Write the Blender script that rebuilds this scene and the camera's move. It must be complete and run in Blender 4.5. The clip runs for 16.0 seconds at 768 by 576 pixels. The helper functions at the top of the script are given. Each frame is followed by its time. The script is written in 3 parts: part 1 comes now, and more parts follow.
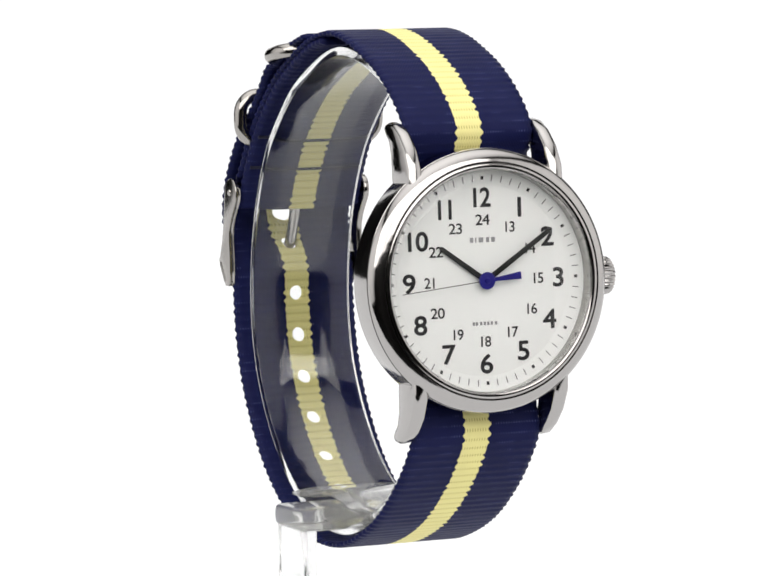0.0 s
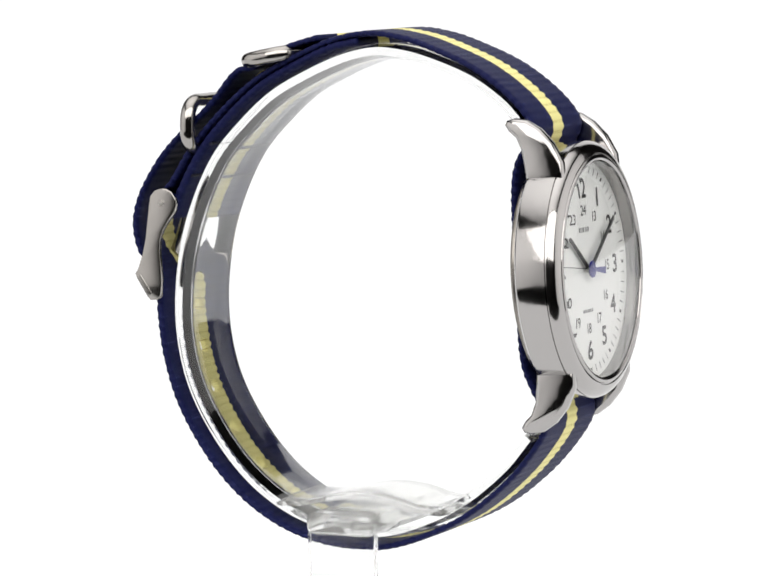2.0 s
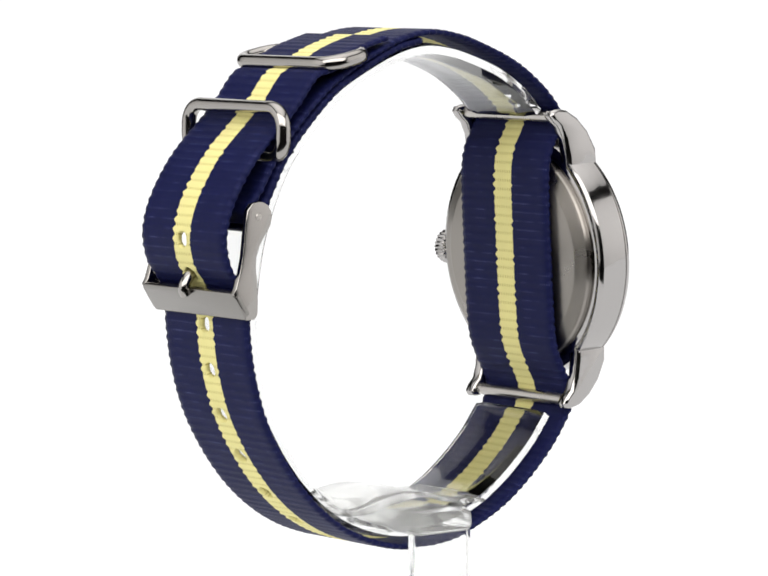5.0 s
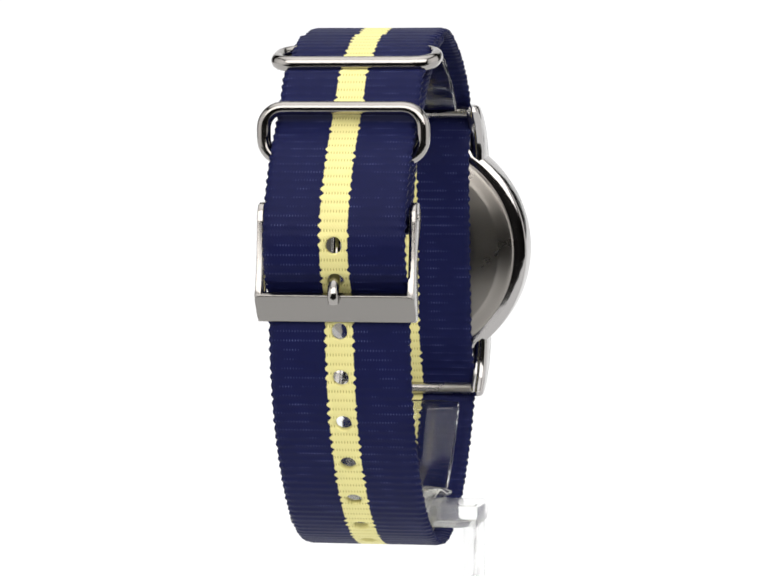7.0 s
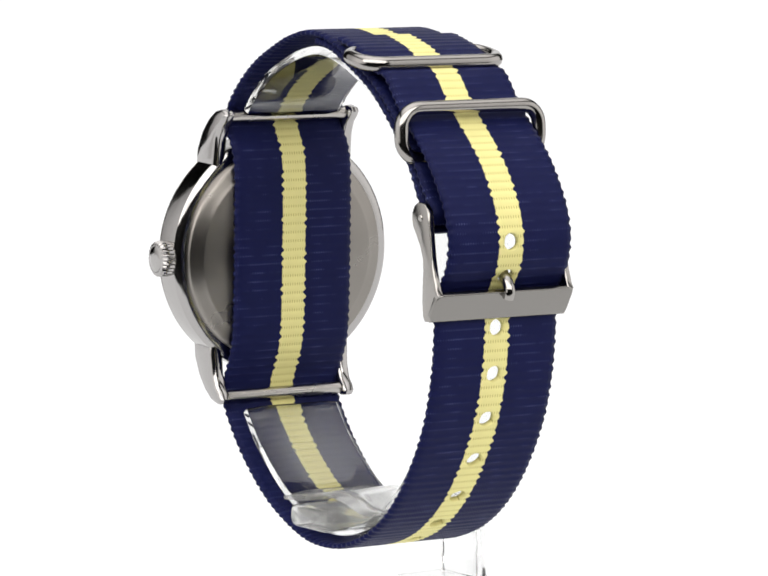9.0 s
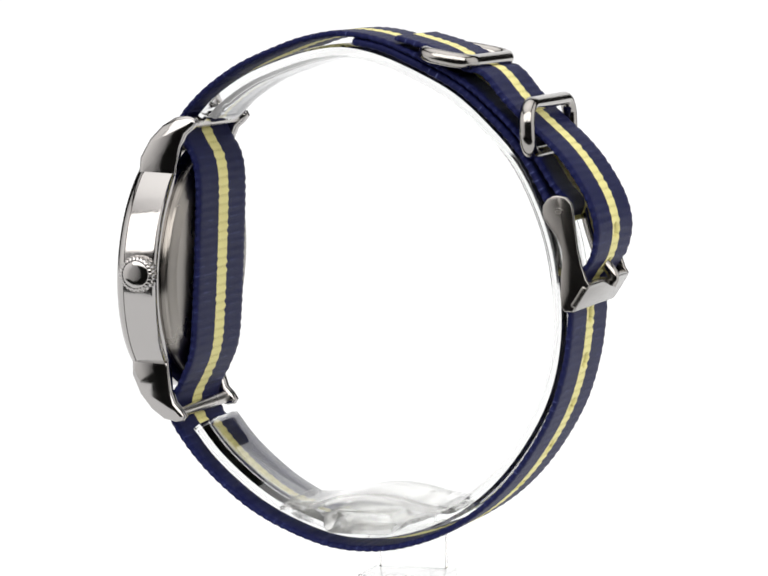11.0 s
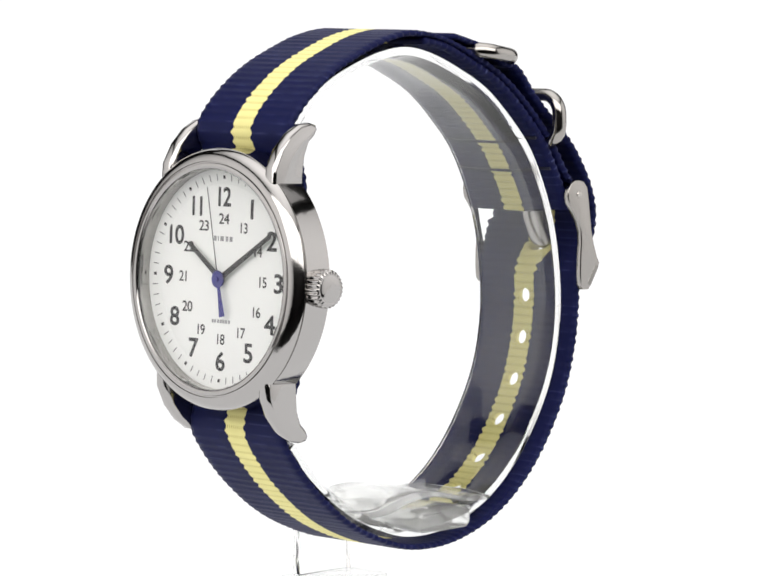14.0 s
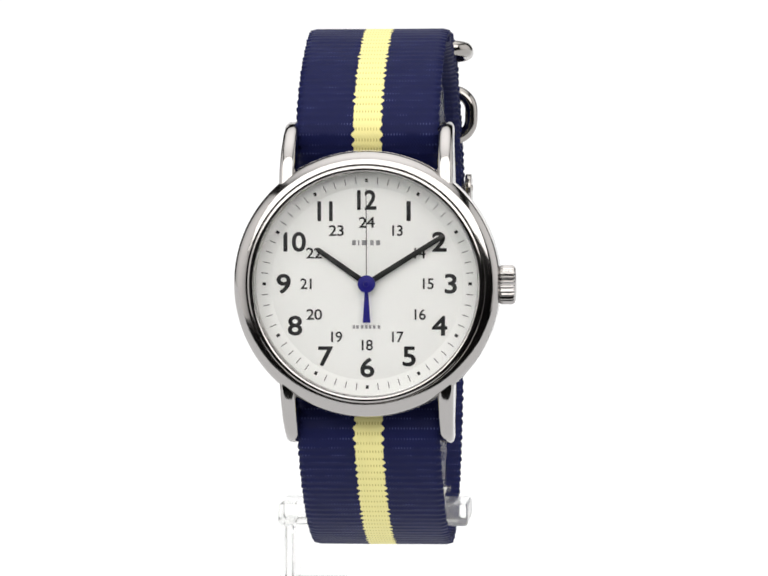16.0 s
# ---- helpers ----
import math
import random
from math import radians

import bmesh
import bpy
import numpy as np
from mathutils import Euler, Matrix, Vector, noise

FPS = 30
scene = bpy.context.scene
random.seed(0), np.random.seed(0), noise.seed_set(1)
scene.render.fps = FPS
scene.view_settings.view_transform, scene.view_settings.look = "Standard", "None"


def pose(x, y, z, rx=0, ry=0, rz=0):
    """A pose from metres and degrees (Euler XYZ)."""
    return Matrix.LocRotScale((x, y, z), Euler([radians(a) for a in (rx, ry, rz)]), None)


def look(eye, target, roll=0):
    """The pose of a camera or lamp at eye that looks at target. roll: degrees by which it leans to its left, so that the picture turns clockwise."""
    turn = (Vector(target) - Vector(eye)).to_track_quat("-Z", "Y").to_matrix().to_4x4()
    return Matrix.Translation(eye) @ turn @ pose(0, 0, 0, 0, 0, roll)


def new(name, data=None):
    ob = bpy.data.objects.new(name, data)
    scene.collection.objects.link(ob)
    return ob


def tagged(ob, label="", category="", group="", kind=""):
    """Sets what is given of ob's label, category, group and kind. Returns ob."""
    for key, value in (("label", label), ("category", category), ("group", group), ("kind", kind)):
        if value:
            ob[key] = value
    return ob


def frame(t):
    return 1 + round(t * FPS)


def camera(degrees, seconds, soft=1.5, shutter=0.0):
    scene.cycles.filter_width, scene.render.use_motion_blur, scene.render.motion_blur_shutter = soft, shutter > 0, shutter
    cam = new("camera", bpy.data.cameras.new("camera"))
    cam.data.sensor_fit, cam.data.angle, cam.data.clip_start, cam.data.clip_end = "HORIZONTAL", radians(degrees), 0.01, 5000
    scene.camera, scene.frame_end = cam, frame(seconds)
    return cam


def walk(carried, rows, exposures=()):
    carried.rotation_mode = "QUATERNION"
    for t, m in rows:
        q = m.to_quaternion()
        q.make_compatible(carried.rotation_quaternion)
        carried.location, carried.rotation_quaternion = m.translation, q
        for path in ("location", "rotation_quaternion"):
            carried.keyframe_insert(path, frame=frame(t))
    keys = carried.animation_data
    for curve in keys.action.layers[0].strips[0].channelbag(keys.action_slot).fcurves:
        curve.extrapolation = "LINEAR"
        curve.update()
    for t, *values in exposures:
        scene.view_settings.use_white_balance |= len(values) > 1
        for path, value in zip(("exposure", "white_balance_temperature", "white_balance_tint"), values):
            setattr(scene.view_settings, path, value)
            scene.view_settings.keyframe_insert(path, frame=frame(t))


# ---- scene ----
MM = 0.001

# ---------------------------------------------------------------- camera
cam = camera(10.998, 16.0, soft=1.75)
PITCH = radians(5.305)
EYE = Vector((0.49, -598.41, 51.573)) * MM
AHEAD = Vector((0, math.cos(PITCH), -math.sin(PITCH)))
CAMERA_POSE = look(EYE, EYE + AHEAD, -0.475)
walk(cam, [(0.0, CAMERA_POSE), (16.0, CAMERA_POSE)], exposures=[(0.0, 0.0), (16.0, 0.0)])

# the turntable: degrees at the start and degrees a second
TURN_START, TURN_RATE = 25.332, 20.59


# ---------------------------------------------------------------- light
world = bpy.data.worlds.new("studio_dark")
scene.world = world
world.use_nodes = True
world.node_tree.nodes["Background"].inputs[0].default_value = (1.0, 0.98, 0.96, 1)
world.node_tree.nodes["Background"].inputs[1].default_value = 0.05

KEY_GLOW, TOP_GLOW, SIDE_GLOW, SWEEP_GLOW = 3.1, 1.3, 0.72, 1.0


# ---------------------------------------------------------------- materials
def material(name):
    m = bpy.data.materials.new(name)
    m.use_nodes = True
    return m, m.node_tree, m.node_tree.nodes["Principled BSDF"]


def node(tree, kind, **values):
    n = tree.nodes.new(kind)
    for key, value in values.items():
        if key in n.inputs:
            n.inputs[key].default_value = value
    return n


def math_node(tree, op, a, b=None):
    n = tree.nodes.new("ShaderNodeMath")
    n.operation = op
    for k, v in enumerate((a, b)):
        if v is None:
            continue
        if isinstance(v, (int, float)):
            n.inputs[k].default_value = v
        else:
            tree.links.new(v, n.inputs[k])
    return n.outputs[0]


def mix_colour(tree, factor, a, b):
    n = tree.nodes.new("ShaderNodeMix")
    n.data_type = "RGBA"
    for sock, v in ((n.inputs["Factor"], factor), (n.inputs["A"], a), (n.inputs["B"], b)):
        if isinstance(v, (int, float)):
            sock.default_value = v
        elif isinstance(v, tuple):
            sock.default_value = (*v, 1)
        else:
            tree.links.new(v, sock)
    return n.outputs["Result"]


def noise_node(tree, scale, detail=3.0, stretch=(1, 1, 1)):
    tc = tree.nodes.new("ShaderNodeTexCoord")
    mp = tree.nodes.new("ShaderNodeMapping")
    mp.inputs["Scale"].default_value = stretch
    tree.links.new(tc.outputs["Object"], mp.inputs["Vector"])
    n = node(tree, "ShaderNodeTexNoise", Scale=scale, Detail=detail)
    tree.links.new(mp.outputs[0], n.inputs["Vector"])
    return n.outputs["Fac"]


def bump(tree, bsdf, height, strength, distance):
    n = node(tree, "ShaderNodeBump", Strength=strength, Distance=distance)
    tree.links.new(height, n.inputs["Height"])
    tree.links.new(n.outputs[0], bsdf.inputs["Normal"])


def metal(name, colour, rough, grain=0.0, stretch=(1, 1, 1)):
    m, tree, b = material(name)
    b.inputs["Base Color"].default_value = (*colour, 1)
    b.inputs["Metallic"].default_value = 1.0
    smudge = noise_node(tree, 160.0)
    r = math_node(tree, "ADD", math_node(tree, "MULTIPLY", smudge, rough * 0.7), rough * 0.65)
    tree.links.new(r, b.inputs["Roughness"])
    if grain:
        bump(tree, b, noise_node(tree, 900.0, 4.0, stretch), grain, 0.00004)
    return m


def plain(name, colour, rough, speck=0.06, scale=2500.0, relief=0.05):
    m, tree, b = material(name)
    n = noise_node(tree, scale)
    dark = tuple(c * (1 - speck) for c in colour)
    tree.links.new(mix_colour(tree, n, dark, colour), b.inputs["Base Color"])
    b.inputs["Roughness"].default_value = rough
    if relief:
        bump(tree, b, n, relief, 0.00005)
    return m


def clear(name, ior, rough, tint):
    m, tree, b = material(name)
    b.inputs["Base Color"].default_value = (*tint, 1)
    b.inputs["Transmission Weight"].default_value = 1.0
    b.inputs["IOR"].default_value = ior
    n = noise_node(tree, 220.0, 2.0)
    tree.links.new(math_node(tree, "ADD", math_node(tree, "MULTIPLY", n, rough), rough * 0.4), b.inputs["Roughness"])
    return m


def acrylic(name, ior, rough, tint, gloss):
    """Clear acrylic: hardly bends the light, with the gloss of its hard skin."""
    m = clear(name, ior, rough, tint)
    b = m.node_tree.nodes["Principled BSDF"]
    b.inputs["Coat Weight"].default_value = gloss
    b.inputs["Coat IOR"].default_value = 1.5
    b.inputs["Coat Roughness"].default_value = 0.06
    return m


def glow(name, colour, strength, hot=0.0, base=0.3):
    """A glowing diffuser. hot: how much brighter its middle is, before the lamp inside it."""
    m, tree, b = material(name)
    b.inputs["Base Color"].default_value = (base, base, base, 1)
    b.inputs["Specular IOR Level"].default_value = 0.1
    b.inputs["Emission Color"].default_value = (*colour, 1)
    b.inputs["Emission Strength"].default_value = strength
    b.inputs["Roughness"].default_value = 0.9
    if hot:
        tc = tree.nodes.new("ShaderNodeTexCoord")
        far = node(tree, "ShaderNodeVectorMath")
        far.operation = "LENGTH"
        tree.links.new(tc.outputs["Object"], far.inputs[0])
        square = math_node(tree, "MULTIPLY", far.outputs["Value"], far.outputs["Value"])
        fall = math_node(tree, "SUBTRACT", strength * (1 + hot), math_node(tree, "MULTIPLY", square, strength * hot / 0.33))
        tree.links.new(math_node(tree, "MAXIMUM", fall, strength * 0.25), b.inputs["Emission Strength"])
    return m


NAVY, YELLOW = (0.006, 0.008, 0.047), (0.80, 0.74, 0.32)


def webbing_material():
    """Woven nylon: navy with a yellow stripe; the map holds millimetres across and along."""
    m, tree, b = material("striped_nylon")
    uv = tree.nodes.new("ShaderNodeUVMap")
    uv.uv_map = "weave"
    sep = tree.nodes.new("ShaderNodeSeparateXYZ")
    tree.links.new(uv.outputs[0], sep.inputs[0])
    u, v = sep.outputs[0], sep.outputs[1]
    # stripe edge, waved by the weft
    wave = math_node(tree, "MULTIPLY", math_node(tree, "SINE", math_node(tree, "MULTIPLY", v, 2 * math.pi / 1.36)), 0.19)
    slow = math_node(tree, "SINE", math_node(tree, "ADD", math_node(tree, "MULTIPLY", v, 1.13), math_node(tree, "MULTIPLY", noise_node(tree, 700.0, 1.0), 9.0)))
    wave = math_node(tree, "MULTIPLY", wave, math_node(tree, "ADD", math_node(tree, "MULTIPLY", slow, 0.7), 0.7))
    edge = math_node(tree, "ADD", wave, 2.08)
    dist = math_node(tree, "SUBTRACT", edge, math_node(tree, "ABSOLUTE", u))
    factor = math_node(tree, "MINIMUM", math_node(tree, "MAXIMUM", math_node(tree, "MULTIPLY", dist, 9.0), 0.0), 1.0)
    n_big = noise_node(tree, 350.0, 2.0)
    n_fine = noise_node(tree, 5200.0, 2.0, (1, 1, 1))
    navy = mix_colour(tree, n_big, tuple(c * 0.8 for c in NAVY), tuple(c * 1.15 for c in NAVY))
    navy = mix_colour(tree, math_node(tree, "MULTIPLY", n_fine, 0.5), navy, tuple(c * 1.3 for c in NAVY))
    yellow = mix_colour(tree, n_big, tuple(c * 0.88 for c in YELLOW), YELLOW)
    warp = math_node(tree, "SINE", math_node(tree, "MULTIPLY", u, 2 * math.pi / 0.42))
    weft = math_node(tree, "SINE", math_node(tree, "MULTIPLY", v, 2 * math.pi / 0.62))
    check = math_node(tree, "MULTIPLY", warp, weft)
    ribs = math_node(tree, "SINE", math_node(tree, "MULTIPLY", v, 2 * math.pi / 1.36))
    # shade in the hollows between ribs, put into the yellow as darker dots
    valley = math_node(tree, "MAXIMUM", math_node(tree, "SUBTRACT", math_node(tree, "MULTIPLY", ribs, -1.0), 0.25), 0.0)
    pit_shade = math_node(tree, "MULTIPLY", math_node(tree, "MULTIPLY", valley, math_node(tree, "MAXIMUM", math_node(tree, "SUBTRACT", warp, 0.1), 0.0)), 1.5)
    pit_shade = math_node(tree, "MINIMUM", math_node(tree, "MULTIPLY", pit_shade, math_node(tree, "ADD", n_big, 0.35)), 0.85)
    yellow = mix_colour(tree, pit_shade, yellow, (0.34, 0.28, 0.06))
    # highlights along each rib, painted into the navy as paler dashes
    rib_top = math_node(tree, "SINE", math_node(tree, "MULTIPLY", v, 2 * math.pi / 1.36))
    glint = math_node(tree, "MULTIPLY", math_node(tree, "MAXIMUM", math_node(tree, "SUBTRACT", rib_top, 0.72), 0.0), math_node(tree, "MAXIMUM", math_node(tree, "SUBTRACT", warp, 0.2), 0.0))
    glint = math_node(tree, "MULTIPLY", glint, math_node(tree, "MAXIMUM", math_node(tree, "MULTIPLY", math_node(tree, "SUBTRACT", n_big, 0.47), 14.0), 0.0))
    glint = math_node(tree, "MINIMUM", glint, 0.8)
    navy = mix_colour(tree, glint, navy, (0.10, 0.12, 0.28))
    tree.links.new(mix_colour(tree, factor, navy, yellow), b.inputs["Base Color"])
    b.inputs["Roughness"].default_value = 0.5
    b.inputs["Specular IOR Level"].default_value = 0.09
    height = math_node(tree, "ADD", math_node(tree, "MULTIPLY", check, 0.5), math_node(tree, "MULTIPLY", n_fine, 0.8))
    bump(tree, b, height, 0.3, 0.00009)
    return m


STEEL = metal("polished_steel", (0.42, 0.408, 0.40), 0.1)
# faint waviness left by polishing
bump(STEEL.node_tree, STEEL.node_tree.nodes["Principled BSDF"], noise_node(STEEL.node_tree, 230.0, 2.0), 0.5, 0.00012)
SATIN = metal("satin_steel", (0.47, 0.45, 0.425), 0.27, 0.25, (1, 1, 12))


def brushed():
    m = metal("ring_brushed_steel", (0.29, 0.272, 0.25), 0.3)
    tree, b = m.node_tree, m.node_tree.nodes["Principled BSDF"]
    t = tree.nodes.new("ShaderNodeTangent")
    t.direction_type, t.axis = "RADIAL", "Y"
    tree.links.new(t.outputs[0], b.inputs["Tangent"])
    b.inputs["Anisotropic"].default_value = 0.8
    b.inputs["Anisotropic Rotation"].default_value = 0.25
    return m


BRUSHED = brushed()
BAR = metal("satin_buckle_steel", (0.26, 0.25, 0.237), 0.2)
WIRE = metal("buckle_steel", (0.36, 0.345, 0.328), 0.14)
WEBBING = webbing_material()
DIAL = plain("dial_white", (0.775, 0.787, 0.768), 0.42, 0.02)
INK = plain("black_print", (0.008, 0.008, 0.009), 0.5, 0.1)
GREY_INK = plain("grey_print", (0.07, 0.07, 0.075), 0.5, 0.1)
THREAD = plain("navy_thread", (0.004, 0.005, 0.024), 0.7, 0.3, 6000.0)
WORD_INK = plain("pale_print", (0.26, 0.26, 0.27), 0.5, 0.1)
BLACK = plain("black_lacquer", (0.007, 0.007, 0.007), 0.35, 0.1)
BLUE = plain("blue_lacquer", (0.01, 0.008, 0.17), 0.3, 0.1)
CRYSTAL = acrylic("mineral_crystal", 1.04, 0.0, (1, 1, 1), 0.5)
CRYSTAL.node_tree.nodes["Principled BSDF"].inputs["Coat Roughness"].default_value = 0.02
ACRYLIC = acrylic("clear_acrylic", 1.49, 0.04, (0.985, 0.99, 0.985), 0.0)
MOULDED = acrylic("moulded_acrylic", 1.1, 0.12, (0.965, 0.97, 0.96), 0.4)
MOULDED.node_tree.nodes["Principled BSDF"].inputs["Transmission Weight"].default_value = 0.9
PLATE = acrylic("thin_clear_plate", 1.25, 0.0, (0.96, 0.965, 0.96), 0.4)
ACRYLIC_EDGE = clear("cut_acrylic_edge", 1.49, 0.08, (0.985, 0.99, 0.985))
SWEEP = glow("backlit_white_sweep", (1.0, 1.0, 1.0), SWEEP_GLOW, base=0.06)
SOFTBOX = glow("softbox_front", (1.0, 0.97, 0.94), KEY_GLOW)
TOPBOX = glow("overhead_diffuser", (1.0, 0.98, 0.965), TOP_GLOW, 0.4)
SIDEBOX = glow("side_diffuser", (1.0, 0.98, 0.965), SIDE_GLOW, 0.4)
DARK = plain("dark_studio_paint", (0.035, 0.033, 0.033), 0.8, 0.3, 4.0, 0.0)


# ---------------------------------------------------------------- mesh helpers
def part(name, bm, mat, parent=None, label="", m=None, smooth=None):
    """Links a bmesh as one mesh object under a thing or a part. smooth: edge angle in degrees that stays sharp."""
    if bm.faces:
        bmesh.ops.recalc_face_normals(bm, faces=bm.faces[:])
    data = bpy.data.meshes.new(name)
    if smooth is not None:
        for f in bm.faces:
            f.smooth = True
        for e in bm.edges:
            if len(e.link_faces) == 2 and e.calc_face_angle(0) > radians(smooth):
                e.smooth = False
    bm.to_mesh(data)
    bm.free()
    data.materials.append(mat)
    ob = new(name, data)
    ob.parent = parent
    if m is not None:
        ob.matrix_basis = m
    if label:
        tagged(ob, label)
    return ob


def smooth_path(points, step, closed=False):
    """Points on a Catmull-Rom curve, evenly spaced, with the length run at each."""
    pts = [Vector(p) for p in points]
    n = len(pts)
    dense = []
    for k in range(n if closed else n - 1):
        if closed:
            a, b, c, d = (pts[(k + j) % n] for j in (-1, 0, 1, 2))
        else:
            b, c = pts[k], pts[k + 1]
            a = pts[k - 1] if k else b * 2 - c
            d = pts[k + 2] if k + 2 < n else c * 2 - b
        for j in range(40):
            t = j / 40
            dense.append(0.5 * (2 * b + (c - a) * t + (2 * a - 5 * b + 4 * c - d) * t * t + (3 * b - a - 3 * c + d) * t ** 3))
    if not closed:
        dense.append(pts[-1])
    else:
        dense.append(dense[0])
    run = [0.0]
    for p, q in zip(dense, dense[1:]):
        run.append(run[-1] + (q - p).length)
    count = max(2, round(run[-1] / step))
    out = []
    for axis in range(len(pts[0])):
        out.append(np.interp(np.linspace(0, run[-1], count + 1), run, [p[axis] for p in dense]))
    return np.array(out).T, np.linspace(0, run[-1], count + 1)


def ribbon(profile, half, thick, step, centre, rib=0.0, scallop=0.0, holes=(), columns=None):
    """A thick band whose middle line runs through profile (y, z), spread along x. holes: lengths along it of round eyelets."""
    path, run = smooth_path(profile, step)
    tang = np.gradient(path, axis=0)
    tang /= np.linalg.norm(tang, axis=1)[:, None]
    nrm = np.c_[-tang[:, 1], tang[:, 0]]
    if columns is None:
        fine = list(np.linspace(-1.2, 1.2, 13))
        wide = list(np.linspace(1.2, half, 11)[1:])
        columns = [-w for w in reversed(wide)] + fine + wide
    cols = np.array(columns)
    rows, nc = len(run), len(cols)
    u = np.repeat(cols[None, :], rows, 0)
    v = np.repeat(run[:, None], nc, 1)
    keep = np.ones((rows - 1, nc - 1), bool)
    for h, r in holes:
        d = np.hypot(u, v - h)
        mid_u, mid_v = (cols[1:] + cols[:-1]) / 2, (run[1:] + run[:-1]) / 2
        gone = np.hypot(mid_u[None, :], mid_v[:, None] - h) < r
        keep &= ~gone
        rim = np.zeros((rows, nc), bool)
        for dy in (0, 1):
            for dx in (0, 1):
                rim[dy:rows - 1 + dy, dx:nc - 1 + dx] |= gone
        inner = np.ones((rows, nc), bool)
        for dy in (0, 1):
            for dx in (0, 1):
                cell = np.zeros((rows, nc), bool)
                cell[dy:rows - 1 + dy, dx:nc - 1 + dx] = gone
                inner &= cell
        rim &= ~inner
        f = np.where(rim, r / np.maximum(d, 1e-6), 1.0)
        u = u * f
        v = h + (v - h) * f
    y = np.interp(v, run, path[:, 0])
    z = np.interp(v, run, path[:, 1])
    ny = np.interp(v, run, nrm[:, 0])
    nz = np.interp(v, run, nrm[:, 1])
    wave = np.sin(2 * np.pi * v / 1.36) * (0.8 + 0.35 * np.sin(0.9 * v + 0.4 * u))
    edge = np.abs(u) / half
    x = centre(y) + u * (1 + scallop / half * np.sin(2 * np.pi * v / 1.36) * (0.75 + 0.35 * np.sin(1.7 * v)) * (edge > 0.85))
    soft = np.where(edge > 0.97, 0.55, 1.0)
    off = (thick / 2 + rib * wave) * soft
    out = []
    for sign in (1, -1):
        out.append(np.stack([x, y + sign * ny * off, z + sign * nz * off], -1).reshape(-1, 3))
    verts = np.concatenate(out) * MM
    n = rows * nc
    faces = []
    K = lambda i, j: i * nc + j
    for i in range(rows - 1):
        for j in range(nc - 1):
            if not keep[i, j]:
                continue
            a, b, c, d = K(i, j), K(i, j + 1), K(i + 1, j + 1), K(i + 1, j)
            faces.append((a, b, c, d))
            faces.append((n + d, n + c, n + b, n + a))
            for di, dj, p, q in ((-1, 0, a, b), (1, 0, c, d), (0, -1, d, a), (0, 1, b, c)):
                ii, jj = i + di, j + dj
                if not (0 <= ii < rows - 1 and 0 <= jj < nc - 1 and keep[ii, jj]):
                    faces.append((q, p, n + p, n + q))
    return verts, faces, np.concatenate([u.ravel(), u.ravel()]), np.concatenate([v.ravel(), v.ravel()])


def band_object(name, mat, parent, label="", **spec):
    verts, faces, u, v = ribbon(**spec)
    data = bpy.data.meshes.new(name)
    data.from_pydata(verts.tolist(), [], faces)
    data.materials.append(mat)
    layer = data.uv_layers.new(name="weave")
    index = np.empty(len(data.loops), int)
    data.loops.foreach_get("vertex_index", index)
    layer.data.foreach_set("uv", np.stack([u[index], v[index]], -1).ravel())
    data.shade_smooth()
    ob = new(name, data)
    ob.parent = parent
    if label:
        tagged(ob, label)
    return ob


def lathe(profile, segments=128, ridge=None):
    """Turns (radius, depth) about the local y axis. ridge(angle, radius) changes the radius."""
    bm = bmesh.new()
    rings = []
    for r, d in profile:
        if r < 1e-6:
            rings.append([bm.verts.new((0, d * MM, 0))])
            continue
        ring = []
        for k in range(segments):
            a = 2 * math.pi * k / segments
            rr = ridge(a, r) if ridge else r
            ring.append(bm.verts.new((rr * math.cos(a) * MM, d * MM, rr * math.sin(a) * MM)))
        rings.append(ring)
    for p, q in zip(rings, rings[1:]):
        for k in range(segments):
            j = (k + 1) % segments
            if len(p) == 1 and len(q) == 1:
                continue
            if len(p) == 1:
                bm.faces.new((p[0], q[j], q[k]))
            elif len(q) == 1:
                bm.faces.new((p[k], p[j], q[0]))
            else:
                bm.faces.new((p[k], p[j], q[j], q[k]))
    return bm


def slab(outline, low, high, axis=0, bevel=0.0, taper=None):
    """An outline of (p, q) in the plane across axis, from low to high along it, with rounded edges."""
    bm = bmesh.new()
    other = [k for k in range(3) if k != axis]
    rings = []
    for side in (low, high):
        ring = []
        for p, q in outline:
            co = [0, 0, 0]
            co[axis], co[other[0]], co[other[1]] = side, p, q
            if taper:
                co = taper(co)
            ring.append(bm.verts.new([c * MM for c in co]))
        rings.append(ring)
    bm.faces.new(rings[0])
    bm.faces.new(list(reversed(rings[1])))
    n = len(outline)
    for k in range(n):
        j = (k + 1) % n
        bm.faces.new((rings[0][k], rings[1][k], rings[1][j], rings[0][j]))
    bmesh.ops.recalc_face_normals(bm, faces=bm.faces[:])
    if bevel:
        bmesh.ops.bevel(bm, geom=list({e for f in bm.faces if len(f.verts) > 4 or n == 4 for e in f.edges}), offset=bevel * MM, segments=3, profile=0.5, affect="EDGES", clamp_overlap=True)
    return bm


